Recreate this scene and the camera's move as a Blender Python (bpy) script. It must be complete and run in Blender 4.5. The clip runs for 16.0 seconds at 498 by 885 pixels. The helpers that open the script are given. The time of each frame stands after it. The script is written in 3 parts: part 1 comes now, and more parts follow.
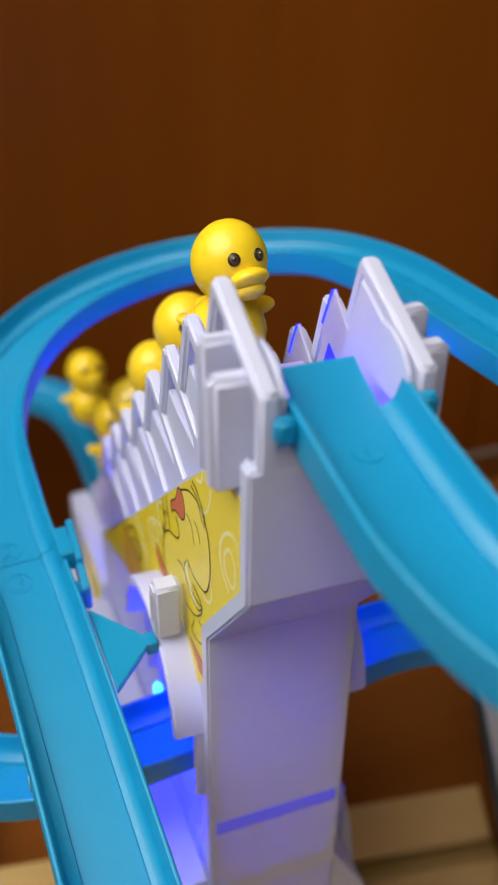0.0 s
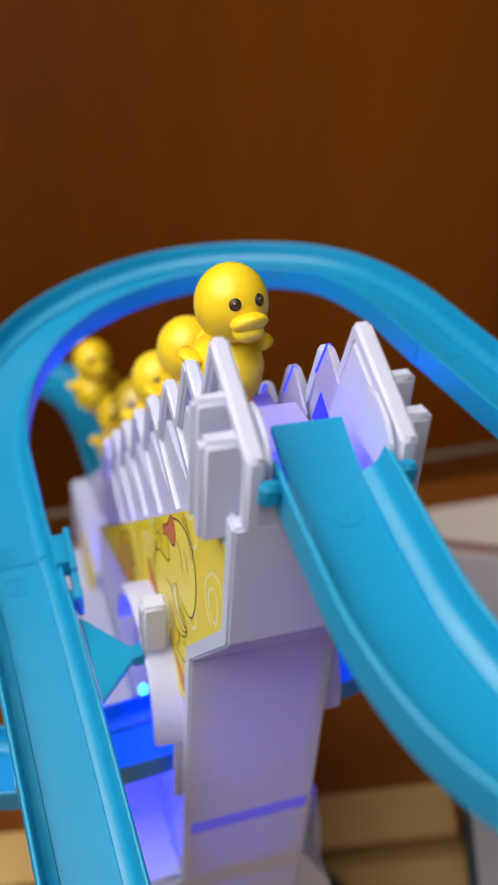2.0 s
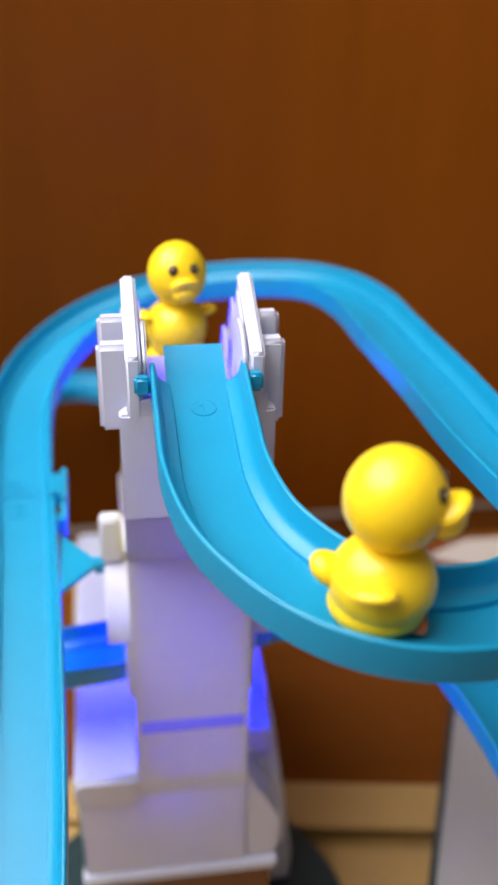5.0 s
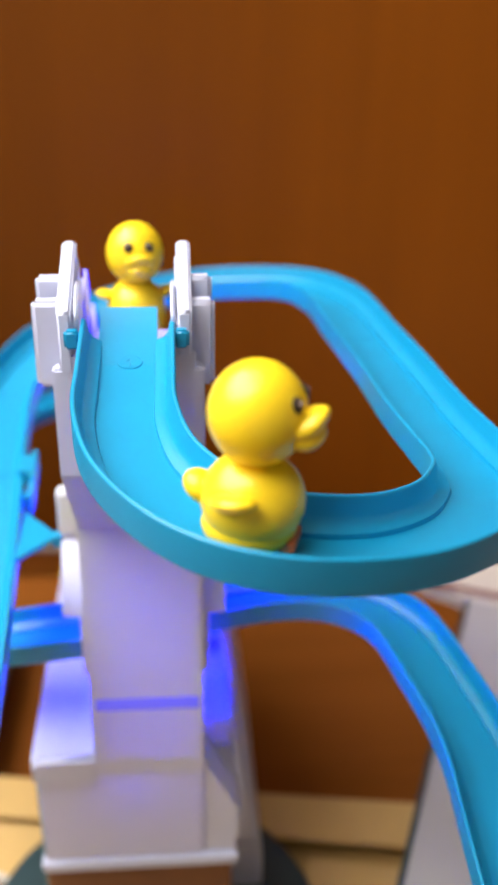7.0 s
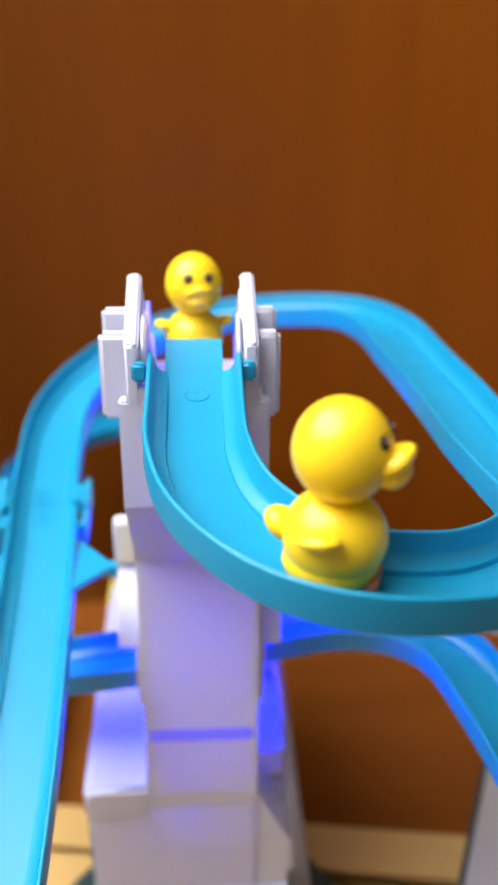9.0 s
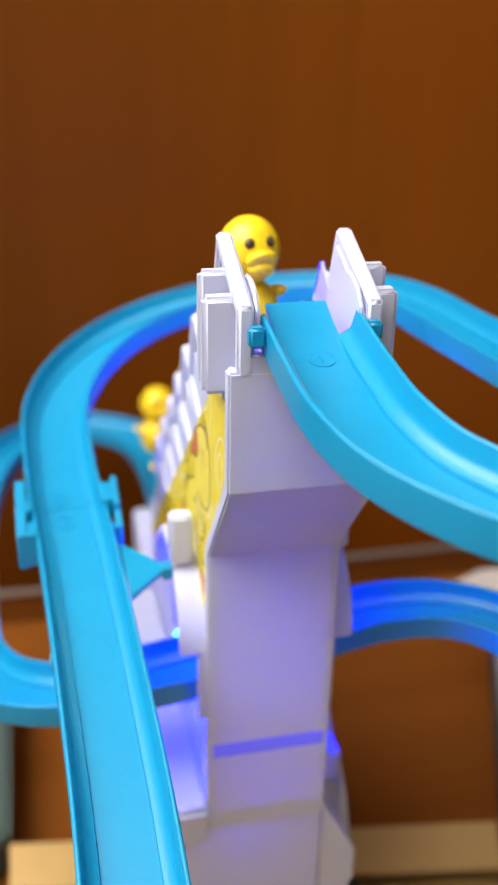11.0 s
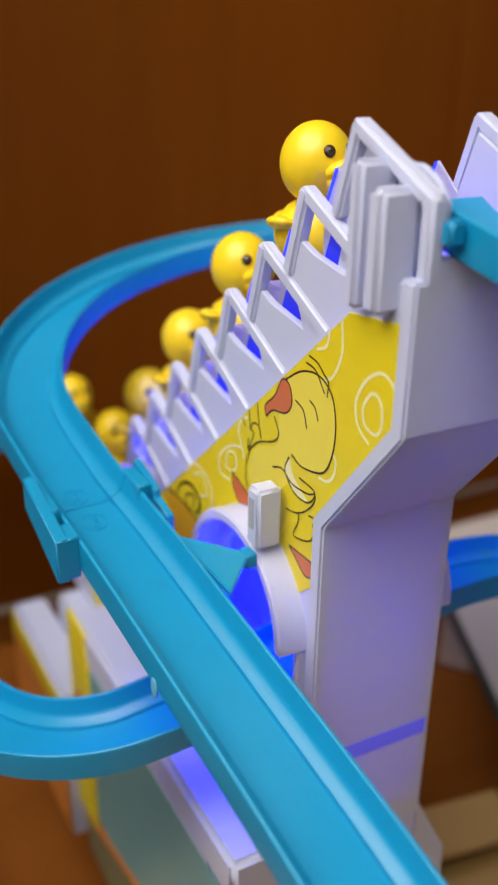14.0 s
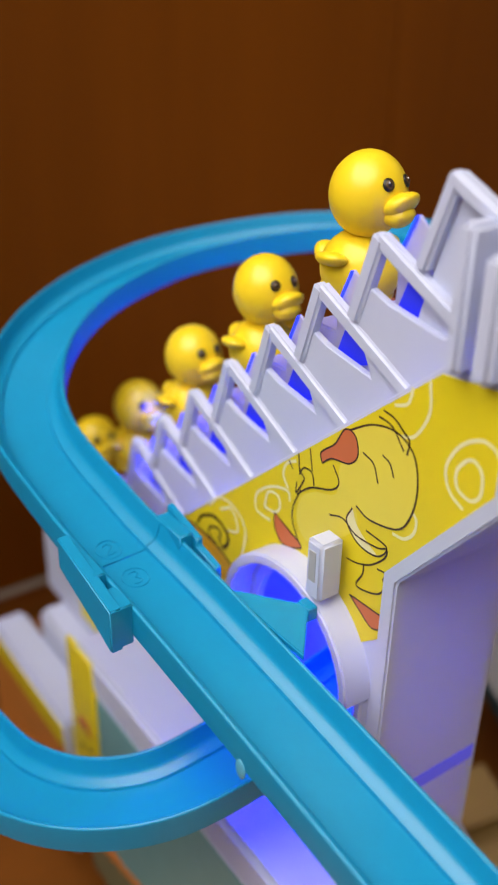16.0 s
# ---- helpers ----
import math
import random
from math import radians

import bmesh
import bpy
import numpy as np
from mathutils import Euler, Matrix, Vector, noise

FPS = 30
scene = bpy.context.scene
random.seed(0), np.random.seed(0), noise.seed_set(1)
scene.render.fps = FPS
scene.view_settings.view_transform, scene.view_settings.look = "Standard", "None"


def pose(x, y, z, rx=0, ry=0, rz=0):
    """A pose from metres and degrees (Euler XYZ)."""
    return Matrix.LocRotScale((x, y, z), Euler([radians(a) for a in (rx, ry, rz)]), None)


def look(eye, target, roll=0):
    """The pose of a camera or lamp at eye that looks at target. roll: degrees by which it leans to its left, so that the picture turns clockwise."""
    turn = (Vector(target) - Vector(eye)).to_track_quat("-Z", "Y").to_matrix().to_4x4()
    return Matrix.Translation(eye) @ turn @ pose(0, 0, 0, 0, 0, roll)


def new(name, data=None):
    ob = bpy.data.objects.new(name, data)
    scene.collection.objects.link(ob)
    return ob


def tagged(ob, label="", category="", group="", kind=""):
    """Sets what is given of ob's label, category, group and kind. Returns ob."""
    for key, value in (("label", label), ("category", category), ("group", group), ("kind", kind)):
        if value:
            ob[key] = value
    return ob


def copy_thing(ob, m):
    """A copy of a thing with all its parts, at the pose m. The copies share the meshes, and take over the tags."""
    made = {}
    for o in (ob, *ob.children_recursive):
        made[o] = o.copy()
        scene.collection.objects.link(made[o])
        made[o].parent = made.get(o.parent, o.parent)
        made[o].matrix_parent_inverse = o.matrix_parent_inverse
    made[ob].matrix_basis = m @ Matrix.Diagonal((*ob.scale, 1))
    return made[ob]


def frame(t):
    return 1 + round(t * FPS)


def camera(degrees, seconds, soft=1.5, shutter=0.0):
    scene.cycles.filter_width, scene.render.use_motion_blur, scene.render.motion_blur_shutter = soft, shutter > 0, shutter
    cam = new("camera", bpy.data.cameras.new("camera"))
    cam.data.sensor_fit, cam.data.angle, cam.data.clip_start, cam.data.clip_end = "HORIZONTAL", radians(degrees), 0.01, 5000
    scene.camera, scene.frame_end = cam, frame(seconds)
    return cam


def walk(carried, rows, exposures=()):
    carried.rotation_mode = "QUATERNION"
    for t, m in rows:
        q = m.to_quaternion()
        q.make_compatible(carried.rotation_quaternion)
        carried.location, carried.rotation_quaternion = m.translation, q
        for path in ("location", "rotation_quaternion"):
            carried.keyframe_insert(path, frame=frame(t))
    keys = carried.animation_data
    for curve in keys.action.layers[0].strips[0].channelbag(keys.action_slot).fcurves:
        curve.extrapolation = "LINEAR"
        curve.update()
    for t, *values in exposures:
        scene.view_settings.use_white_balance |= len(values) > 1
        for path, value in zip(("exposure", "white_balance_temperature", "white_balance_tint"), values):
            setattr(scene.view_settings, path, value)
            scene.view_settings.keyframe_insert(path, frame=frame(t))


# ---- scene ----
cam = camera(28.93, 16.0, soft=2.1)
PATH = [
    (0, (-0.1105, -0.2139, 0.6734), (0.0060, 0.1014, 0.4566), 0.70),
    (0.5, (-0.0988, -0.2232, 0.6711), (0.0143, 0.0945, 0.4560), -0.34),
    (1, (-0.1050, -0.2399, 0.6797), (0.0098, 0.0789, 0.4672), 1.70),
    (1.5, (-0.1010, -0.2250, 0.6953), (0.0132, 0.0841, 0.4687), 1.86),
    (2, (-0.1055, -0.2118, 0.7076), (0.0061, 0.0947, 0.4761), 3.83),
    (2.5, (-0.1074, -0.2141, 0.7277), (0.0008, 0.0884, 0.4894), 4.94),
    (3, (-0.1107, -0.2305, 0.7451), (-0.0124, 0.0710, 0.5013), 5.22),
    (3.5, (-0.1030, -0.2515, 0.7408), (-0.0164, 0.0502, 0.4929), 4.34),
    (4, (-0.0882, -0.2862, 0.7290), (-0.0104, 0.0291, 0.4955), 3.41),
    (4.5, (-0.0555, -0.3344, 0.7243), (0.0052, 0.0013, 0.5155), 2.11),
    (5, (-0.0319, -0.3424, 0.7035), (0.0208, -0.0016, 0.5008), 1.42),
    (5.2, (-0.0290, -0.3630, 0.6966), (0.0253, -0.0173, 0.5029), 1.42),
    (7.5, (0.0253, -0.3771, 0.6726), (0.0507, -0.0215, 0.4912), 0.87),
    (8, (0.0230, -0.3729, 0.6721), (0.0483, -0.0164, 0.4923), 0.63),
    (8.5, (0.0187, -0.3719, 0.6725), (0.0382, -0.0141, 0.4947), 0.53),
    (9, (0.0028, -0.3730, 0.6769), (0.0223, -0.0136, 0.5023), 0.37),
    (11.5, (-0.1275, -0.3134, 0.6294), (-0.0284, 0.0357, 0.4612), 1.13),
    (12, (-0.1517, -0.3006, 0.6141), (-0.0400, 0.0466, 0.4498), 0.79),
    (12.5, (-0.1689, -0.2805, 0.6073), (-0.0438, 0.0629, 0.4446), 0.37),
    (13, (-0.1927, -0.2599, 0.6049), (-0.0535, 0.0798, 0.4460), 0.21),
    (13.5, (-0.1991, -0.2419, 0.5958), (-0.0353, 0.0848, 0.4331), 0.84),
    (14, (-0.2077, -0.2240, 0.5905), (-0.0348, 0.0965, 0.4250), 1.01),
    (14.5, (-0.2130, -0.1961, 0.6042), (-0.0434, 0.1163, 0.4209), 1.27),
    (15, (-0.2161, -0.1797, 0.6094), (-0.0413, 0.1264, 0.4203), 1.03),
    (15.5, (-0.2339, -0.1737, 0.6156), (-0.0417, 0.1223, 0.4274), 1.12),
    (16, (-0.2413, -0.1575, 0.6207), (-0.0368, 0.1294, 0.4313), 1.32),
]
EXPOSURES = [(0, -0.27), (2, -0.22), (4, -0.05), (5, 0.32), (7.5, 0.64), (9, 0.64), (11.5, 0.30), (12.5, 0.03), (14, -0.2), (16, -0.24)]
walk(cam, [(t, look(eye, target, roll)) for t, eye, target, roll in PATH], EXPOSURES)
cam.data.dof.use_dof = True
cam.data.dof.focus_distance = 0.355
cam.data.dof.aperture_fstop = 9.0

# ---- world and light ----
H = 0.30  # height of the plan's zero over the table top
world = bpy.data.worlds.new("world")
scene.world = world
world.use_nodes = True
world.node_tree.nodes["Background"].inputs[0].default_value = (0.9, 0.75, 0.6, 1)
world.node_tree.nodes["Background"].inputs[1].default_value = 0.12


def area_lamp(name, eye, target, size, watts, colour):
    data = bpy.data.lights.new(name, "AREA")
    data.shape, data.size, data.energy, data.color = "DISK", size, watts, colour
    ob = new(name, data)
    ob.matrix_world = look(eye, target)
    return ob


def led_lamp(x, y, z, watts, colour, radius=0.004):
    data = bpy.data.lights.new("led_glow", "POINT")
    data.energy, data.color, data.shadow_soft_size = watts, colour, radius
    ob = new("led_glow", data)
    ob.location = (x, y, z + H)
    return ob


BLUE = (0.006, 0.014, 1.0)
area_lamp("ceiling_lamp_light", (-0.60, -0.06, 1.50), (0, 0.1, 0.4), 1.5, 29.5, (1.0, 0.95, 0.90))
for lamp_at in ((0.0, 0.100, 0.055, 0.46), (0.0, 0.100, -0.02, 0.32), (0.0, 0.040, 0.17, 0.08), (0.0, 0.16, 0.05, 0.16), (0.0, 0.215, 0.02, 0.12), (0.0, 0.262, 0.078, 0.32), (-0.010, 0.062, -0.070, 0.010)):
    led_lamp(*lamp_at, BLUE)


# ---- materials ----
def material(name, colour, rough=0.4, metal=0.0, vary=0.06, scale=60.0, bump=0.02, coat=0.0, sss=0.0):
    m = bpy.data.materials.new(name)
    m.use_nodes = True
    nt = m.node_tree
    b = nt.nodes["Principled BSDF"]
    b.inputs["Roughness"].default_value, b.inputs["Metallic"].default_value = rough, metal
    b.inputs["Coat Weight"].default_value = coat
    if sss:
        b.inputs["Subsurface Weight"].default_value = sss
        b.inputs["Subsurface Radius"].default_value = (0.004, 0.004, 0.004)
    tc = nt.nodes.new("ShaderNodeTexCoord")
    big, fine = nt.nodes.new("ShaderNodeTexNoise"), nt.nodes.new("ShaderNodeTexNoise")
    big.inputs["Scale"].default_value, fine.inputs["Scale"].default_value = scale, scale * 14
    big.inputs["Detail"].default_value = 4
    ramp = nt.nodes.new("ShaderNodeMix")
    ramp.data_type = "RGBA"
    ramp.inputs[6].default_value = (*[c * (1 - vary) for c in colour], 1)
    ramp.inputs[7].default_value = (*[min(1, c * (1 + vary)) for c in colour], 1)
    bp = nt.nodes.new("ShaderNodeBump")
    bp.inputs["Strength"].default_value, bp.inputs["Distance"].default_value = bump, 0.001
    nt.links.new(tc.outputs["Object"], big.inputs["Vector"])
    nt.links.new(tc.outputs["Object"], fine.inputs["Vector"])
    nt.links.new(big.outputs["Fac"], ramp.inputs[0])
    nt.links.new(ramp.outputs[2], b.inputs["Base Color"])
    nt.links.new(fine.outputs["Fac"], bp.inputs["Height"])
    nt.links.new(bp.outputs["Normal"], b.inputs["Normal"])
    return m


def glow(name, colour, strength):
    m = bpy.data.materials.new(name)
    m.use_nodes = True
    b = m.node_tree.nodes["Principled BSDF"]
    b.inputs["Base Color"].default_value = (*colour, 1)
    b.inputs["Emission Color"].default_value = (*colour, 1)
    b.inputs["Emission Strength"].default_value = strength
    return m


def wood(name, dark, light, along="z", scale=1.0, rough=0.45, painted_light=None):
    m = bpy.data.materials.new(name)
    m.use_nodes = True
    nt = m.node_tree
    b = nt.nodes["Principled BSDF"]
    b.inputs["Roughness"].default_value = rough
    b.inputs["Specular IOR Level"].default_value = 0.10
    tc, mp = nt.nodes.new("ShaderNodeTexCoord"), nt.nodes.new("ShaderNodeMapping")
    s = {"x": (1.2, 22, 22), "y": (22, 1.2, 22), "z": (22, 22, 1.2)}[along]
    mp.inputs["Scale"].default_value = [v * scale for v in s]
    n1, n2 = nt.nodes.new("ShaderNodeTexNoise"), nt.nodes.new("ShaderNodeTexNoise")
    n1.inputs["Scale"].default_value, n1.inputs["Detail"].default_value, n1.inputs["Distortion"].default_value = 1.0, 6, 0.6
    n2.inputs["Scale"].default_value, n2.inputs["Detail"].default_value = 2.5, 2
    mix, tone = nt.nodes.new("ShaderNodeMix"), nt.nodes.new("ShaderNodeMix")
    mix.data_type = tone.data_type = "RGBA"
    tone.blend_type = "MULTIPLY"
    tone.inputs[0].default_value = 0.25
    mix.inputs[6].default_value, mix.inputs[7].default_value = (*dark, 1), (*light, 1)
    nt.links.new(tc.outputs["Object"], mp.inputs["Vector"])
    nt.links.new(mp.outputs[0], n1.inputs["Vector"])
    nt.links.new(tc.outputs["Object"], n2.inputs["Vector"])
    nt.links.new(n1.outputs["Fac"], mix.inputs[0])
    nt.links.new(mix.outputs[2], tone.inputs[6])
    nt.links.new(n2.outputs["Fac"], tone.inputs[7])
    nt.links.new(tone.outputs[2], b.inputs["Base Color"])
    if painted_light:
        # uneven room light put into the colour, rising slowly across the boards
        x0, x1, low, high = painted_light
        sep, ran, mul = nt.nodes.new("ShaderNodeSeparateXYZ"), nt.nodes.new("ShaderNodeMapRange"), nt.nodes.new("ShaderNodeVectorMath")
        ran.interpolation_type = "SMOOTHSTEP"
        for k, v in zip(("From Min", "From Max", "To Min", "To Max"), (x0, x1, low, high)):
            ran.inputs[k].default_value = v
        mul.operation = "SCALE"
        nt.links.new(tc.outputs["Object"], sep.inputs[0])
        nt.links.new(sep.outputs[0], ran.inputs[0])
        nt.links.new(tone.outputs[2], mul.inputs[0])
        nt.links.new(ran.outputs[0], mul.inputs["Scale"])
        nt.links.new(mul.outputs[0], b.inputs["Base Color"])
    return m


def see_through(m, share, colour):
    """Lets part of the light pass through thin plastic."""
    nt = m.node_tree
    tr, mix = nt.nodes.new("ShaderNodeBsdfTranslucent"), nt.nodes.new("ShaderNodeMixShader")
    tr.inputs[0].default_value = (*colour, 1)
    mix.inputs[0].default_value = share
    nt.links.new(nt.nodes["Principled BSDF"].outputs[0], mix.inputs[1])
    nt.links.new(tr.outputs[0], mix.inputs[2])
    nt.links.new(mix.outputs[0], nt.nodes["Material Output"].inputs[0])
    return m


WHITE = see_through(material("white_plastic", (0.645, 0.69, 0.885), 0.3, vary=0.03), 0.17, (0.8, 0.8, 0.9))
STEP = see_through(material("step_plastic", (0.68, 0.66, 0.80), 0.3, vary=0.03), 0.5, (0.8, 0.8, 0.95))
CYAN = material("blue_plastic", (0.004, 0.265, 0.505), 0.34, vary=0.05, sss=0.05)
YELLOW = material("yellow_plastic", (0.90, 0.65, 0.018), 0.3, vary=0.04, sss=0.1, bump=0.01)
STICKER = material("yellow_sticker", (0.80, 0.65, 0.01), 0.4, vary=0.03)
STICK_LIGHT = material("sticker_pale_yellow", (0.84, 0.70, 0.07), 0.4, vary=0.03)
STICK_WHITE = material("sticker_white", (0.85, 0.80, 0.45), 0.4, vary=0.02)
STICK_RED = material("sticker_orange", (0.62, 0.16, 0.05), 0.4, vary=0.05)
INK = material("brown_ink", (0.05, 0.02, 0.01), 0.4, vary=0.05)
IRIS = material("brown_iris", (0.09, 0.045, 0.012), 0.45, vary=0.1)
BLACK = material("black_eye", (0.008, 0.006, 0.006), 0.35, vary=0.05)
GLINT_WHITE = material("glint_white", (0.8, 0.8, 0.8), 0.3, vary=0.02)
ORANGE = material("orange_print", (0.65, 0.22, 0.04), 0.45, vary=0.12)
TEAL = material("teal_print", (0.16, 0.36, 0.40), 0.4, vary=0.1)
BROWN_PRINT = material("brown_print", (0.20, 0.08, 0.03), 0.5, vary=0.2, scale=90)
OLIVE = material("olive_print", (0.16, 0.16, 0.09), 0.5, vary=0.1)
KRAFT = material("kraft_card", (0.60, 0.40, 0.15), 0.8, vary=0.12, scale=25, bump=0.15)
# darker copy of the kraft, with the shade below the flaps in its colour
KRAFT_SHADED = material("kraft_card_shaded", (0.55, 0.35, 0.11), 0.85, vary=0.12, scale=25, bump=0.15)
DARK_TEAL = material("dark_teal_enamel", (0.02, 0.05, 0.06), 0.45, vary=0.15)
GREY = material("grey_board", (0.42, 0.42, 0.44), 0.6, vary=0.08, scale=12)
PALE = material("pale_board", (0.66, 0.62, 0.56), 0.6, vary=0.06, scale=12)
TAUPE = material("taupe_paper", (0.30, 0.25, 0.20), 0.6, vary=0.1, scale=20)
STICK_ORANGE = material("sticker_amber", (0.72, 0.40, 0.012), 0.4, vary=0.06)
MAROON = material("maroon_band", (0.16, 0.015, 0.012), 0.5, vary=0.1)
SAGE = material("sage_cloth", (0.10, 0.16, 0.14), 0.85, vary=0.15, scale=30, bump=0.2)
PLASTER = material("plaster", (0.62, 0.59, 0.55), 0.85, vary=0.06, scale=8, bump=0.1)
# the wardrobe's light is painted in: dimmer on the left, brighter on the right
WOOD = wood("wardrobe_wood", (0.118, 0.0315, 0.0013), (0.164, 0.0445, 0.0022), "z", painted_light=(-0.35, 0.42, 0.68, 1.62))
TABLE = wood("table_wood", (0.20, 0.060, 0.008), (0.33, 0.110, 0.018), "x")
FLOOR = wood("floor_wood", (0.14, 0.07, 0.03), (0.25, 0.13, 0.06), "y")
LED = glow("blue_led", (0.015, 0.035, 1.0), 1.6)
LED_DEEP = glow("deep_led", (0.02, 0.03, 0.80), 0.42)
_nt = LED_DEEP.node_tree
_patch, _span = _nt.nodes.new("ShaderNodeTexNoise"), _nt.nodes.new("ShaderNodeMapRange")
_patch.inputs["Scale"].default_value = 150
for _k, _v in zip(("From Min", "From Max", "To Min", "To Max"), (0.40, 0.66, 0.03, 0.75)):
    _span.inputs[_k].default_value = _v
_nt.links.new(_patch.outputs["Fac"], _span.inputs[0])
_nt.links.new(_span.outputs[0], _nt.nodes["Principled BSDF"].inputs["Emission Strength"])
LED_DIM = glow("dim_led", (0.12, 0.12, 0.95), 0.36)
LED_CORE = glow("led_core", (0.05, 0.5, 1.0), 5.0)
CLEAR_PAD = material("clear_pad", (0.10, 0.40, 0.60), 0.15, vary=0.05)
LAMP = glow("lamp_diffuser", (1.0, 0.92, 0.82), 2.0)


# ---- mesh helpers ----
def part(name, bm, mat, parent=None, label="", smooth=True):
    me = bpy.data.meshes.new(name)
    big = [f for f in bm.faces if len(f.verts) > 6]
    if big:
        bmesh.ops.triangulate(bm, faces=big, ngon_method="EAR_CLIP")
    bm.normal_update()
    for f in bm.faces:
        f.smooth = smooth
    for e in bm.edges:
        e.smooth = len(e.link_faces) == 2 and e.calc_face_angle(0) < radians(52)
    bm.to_mesh(me)
    bm.free()
    me.materials.append(mat)
    ob = new(name, me)
    if parent:
        ob.parent = parent
    if label:
        ob["label"] = label
    if mat is WHITE or mat is CYAN:
        ob.modifiers.new("even_normals", "WEIGHTED_NORMAL").keep_sharp = True
    return ob


def thing(name, label, category, group="", kind="", at=(0, 0, 0)):
    ob = new(name)
    ob.location = at
    return tagged(ob, label, category, group, kind)


def bevelled(bm, size, segments=3):
    if size:
        bmesh.ops.bevel(bm, geom=[e for e in bm.edges if len(e.link_faces) == 2 and e.calc_face_angle(0) > 0.3],
                        offset=size, segments=segments, affect="EDGES", clamp_overlap=True)
    return bm


def add_box(bm, x0, x1, y0, y1, z0, z1):
    m = Matrix.LocRotScale(((x0 + x1) / 2, (y0 + y1) / 2, (z0 + z1) / 2 + H), None, (x1 - x0, y1 - y0, z1 - z0))
    bmesh.ops.create_cube(bm, size=1, matrix=m)
    return bm


def box(x0, x1, y0, y1, z0, z1, bev=0.0008):
    return bevelled(add_box(bmesh.new(), x0, x1, y0, y1, z0, z1), bev)


def add_prism(bm, poly, a0, a1, axis="x"):
    """Solid from an outline given in (y, z) along x, or in (x, z) along y, or in (x, y) along z."""
    put = {"x": lambda p, a: (a, p[0], p[1] + H), "y": lambda p, a: (p[0], a, p[1] + H), "z": lambda p, a: (p[0], p[1], a + H)}[axis]
    lo, hi = [bm.verts.new(put(p, a0)) for p in poly], [bm.verts.new(put(p, a1)) for p in poly]
    made = [bm.faces.new(lo), bm.faces.new(hi[::-1])]
    for i in range(len(poly)):
        j = (i + 1) % len(poly)
        made.append(bm.faces.new((lo[j], lo[i], hi[i], hi[j])))
    bmesh.ops.recalc_face_normals(bm, faces=made)
    return bm


def prism(poly, a0, a1, axis="x", bev=0.0006):
    return bevelled(add_prism(bmesh.new(), poly, a0, a1, axis), bev)


def bar(p, q, width):
    """Outline of a bar from p to q in a plane."""
    d = Vector((q[0] - p[0], q[1] - p[1])).normalized()
    n = Vector((-d.y, d.x)) * width / 2
    return [(p[0] + n.x, p[1] + n.y), (q[0] + n.x, q[1] + n.y), (q[0] - n.x, q[1] - n.y), (p[0] - n.x, p[1] - n.y)]


def ball(bm, centre, radii, turn=None, u=24, v=16):
    m = Matrix.LocRotScale(centre, turn, radii)
    return bmesh.ops.create_uvsphere(bm, u_segments=u, v_segments=v, radius=1, matrix=m)["verts"]


def spline(points, step=0.004):
    """Smooth path through the points."""
    pts = [Vector(p) for p in points]
    pts = [2 * pts[0] - pts[1]] + pts + [2 * pts[-1] - pts[-2]]
    out = []
    for a, b, c, d in zip(pts, pts[1:], pts[2:], pts[3:]):
        n = max(2, int((c - b).length / step))
        for i in range(n):
            f = i / n
            out.append(0.5 * (2 * b + (c - a) * f + (2 * a - 5 * b + 4 * c - d) * f * f + (3 * b - a - 3 * c + d) * f ** 3))
    return out + [pts[-2]]


TRACK_W = 0.0392


def channel_profile(w=TRACK_W, deep=0.0136):
    h = w / 2
    right = [(h, -deep + 0.001), (h, -0.0009), (h - 0.0003, -0.0003), (h - 0.0008, 0.0), (h - 0.0014, 0.0), (h - 0.0018, -0.0003), (h - 0.0021, -0.0009), (h - 0.0032, -0.0066),
             (h - 0.0046, -0.0088), (0.0124, -0.0100), (0.0112, -0.0105), (0.0108, -0.0122)]
    return [(h - 0.001, -deep)] + right + [(-x, y) for x, y in right[::-1]] + [(-h + 0.001, -deep)]


def channel(points, profile, smooth_z=True):
    """A track's trough swept along a path; the path runs at the height of the rims."""
    path = spline(points)
    bm = bmesh.new()
    rings = []
    for i, p in enumerate(path):
        t = path[min(i + 1, len(path) - 1)] - path[max(i - 1, 0)]
        n = Vector((t.y, -t.x, 0)).normalized()
        up = n.cross(t.normalized())
        if up.z < 0:
            up = -up
        rings.append([bm.verts.new(p + n * x + up * z + Vector((0, 0, H))) for x, z in profile])
    k = len(profile)
    for a, b in zip(rings, rings[1:]):
        for i in range(k):
            bm.faces.new((a[i], a[(i + 1) % k], b[(i + 1) % k], b[i]))
    bm.faces.new(rings[0])
    bm.faces.new(rings[-1][::-1])
    bmesh.ops.recalc_face_normals(bm, faces=bm.faces)
    return bm


# ---- the room ----
def plain(name, x0, x1, y0, y1, z0, z1, mat, label, category):
    bm = bmesh.new()
    add_box(bm, x0, x1, y0, y1, z0 - H, z1 - H)
    return tagged(part(name, bm, mat), label, category, kind="structure")


GROUND = -0.72
plain("floor", -1.9, 1.9, -2.0, 1.0, GROUND - 0.1, GROUND, FLOOR, "brown wooden floor of the room", "floor")
plain("wall_north", -1.9, 1.9, 1.0, 1.1, GROUND, 1.75, PLASTER, "plain painted wall behind the wardrobe", "wall")
plain("wall_south", -1.9, 1.9, -2.1, -2.0, GROUND, 1.75, PLASTER, "plain painted wall of the room", "wall")
plain("wall_west", -2.0, -1.9, -2.1, 1.1, GROUND, 1.75, PLASTER, "plain painted wall of the room", "wall")
plain("wall_east", 1.9, 2.0, -2.1, 1.1, GROUND, 1.75, PLASTER, "plain painted wall of the room", "wall")
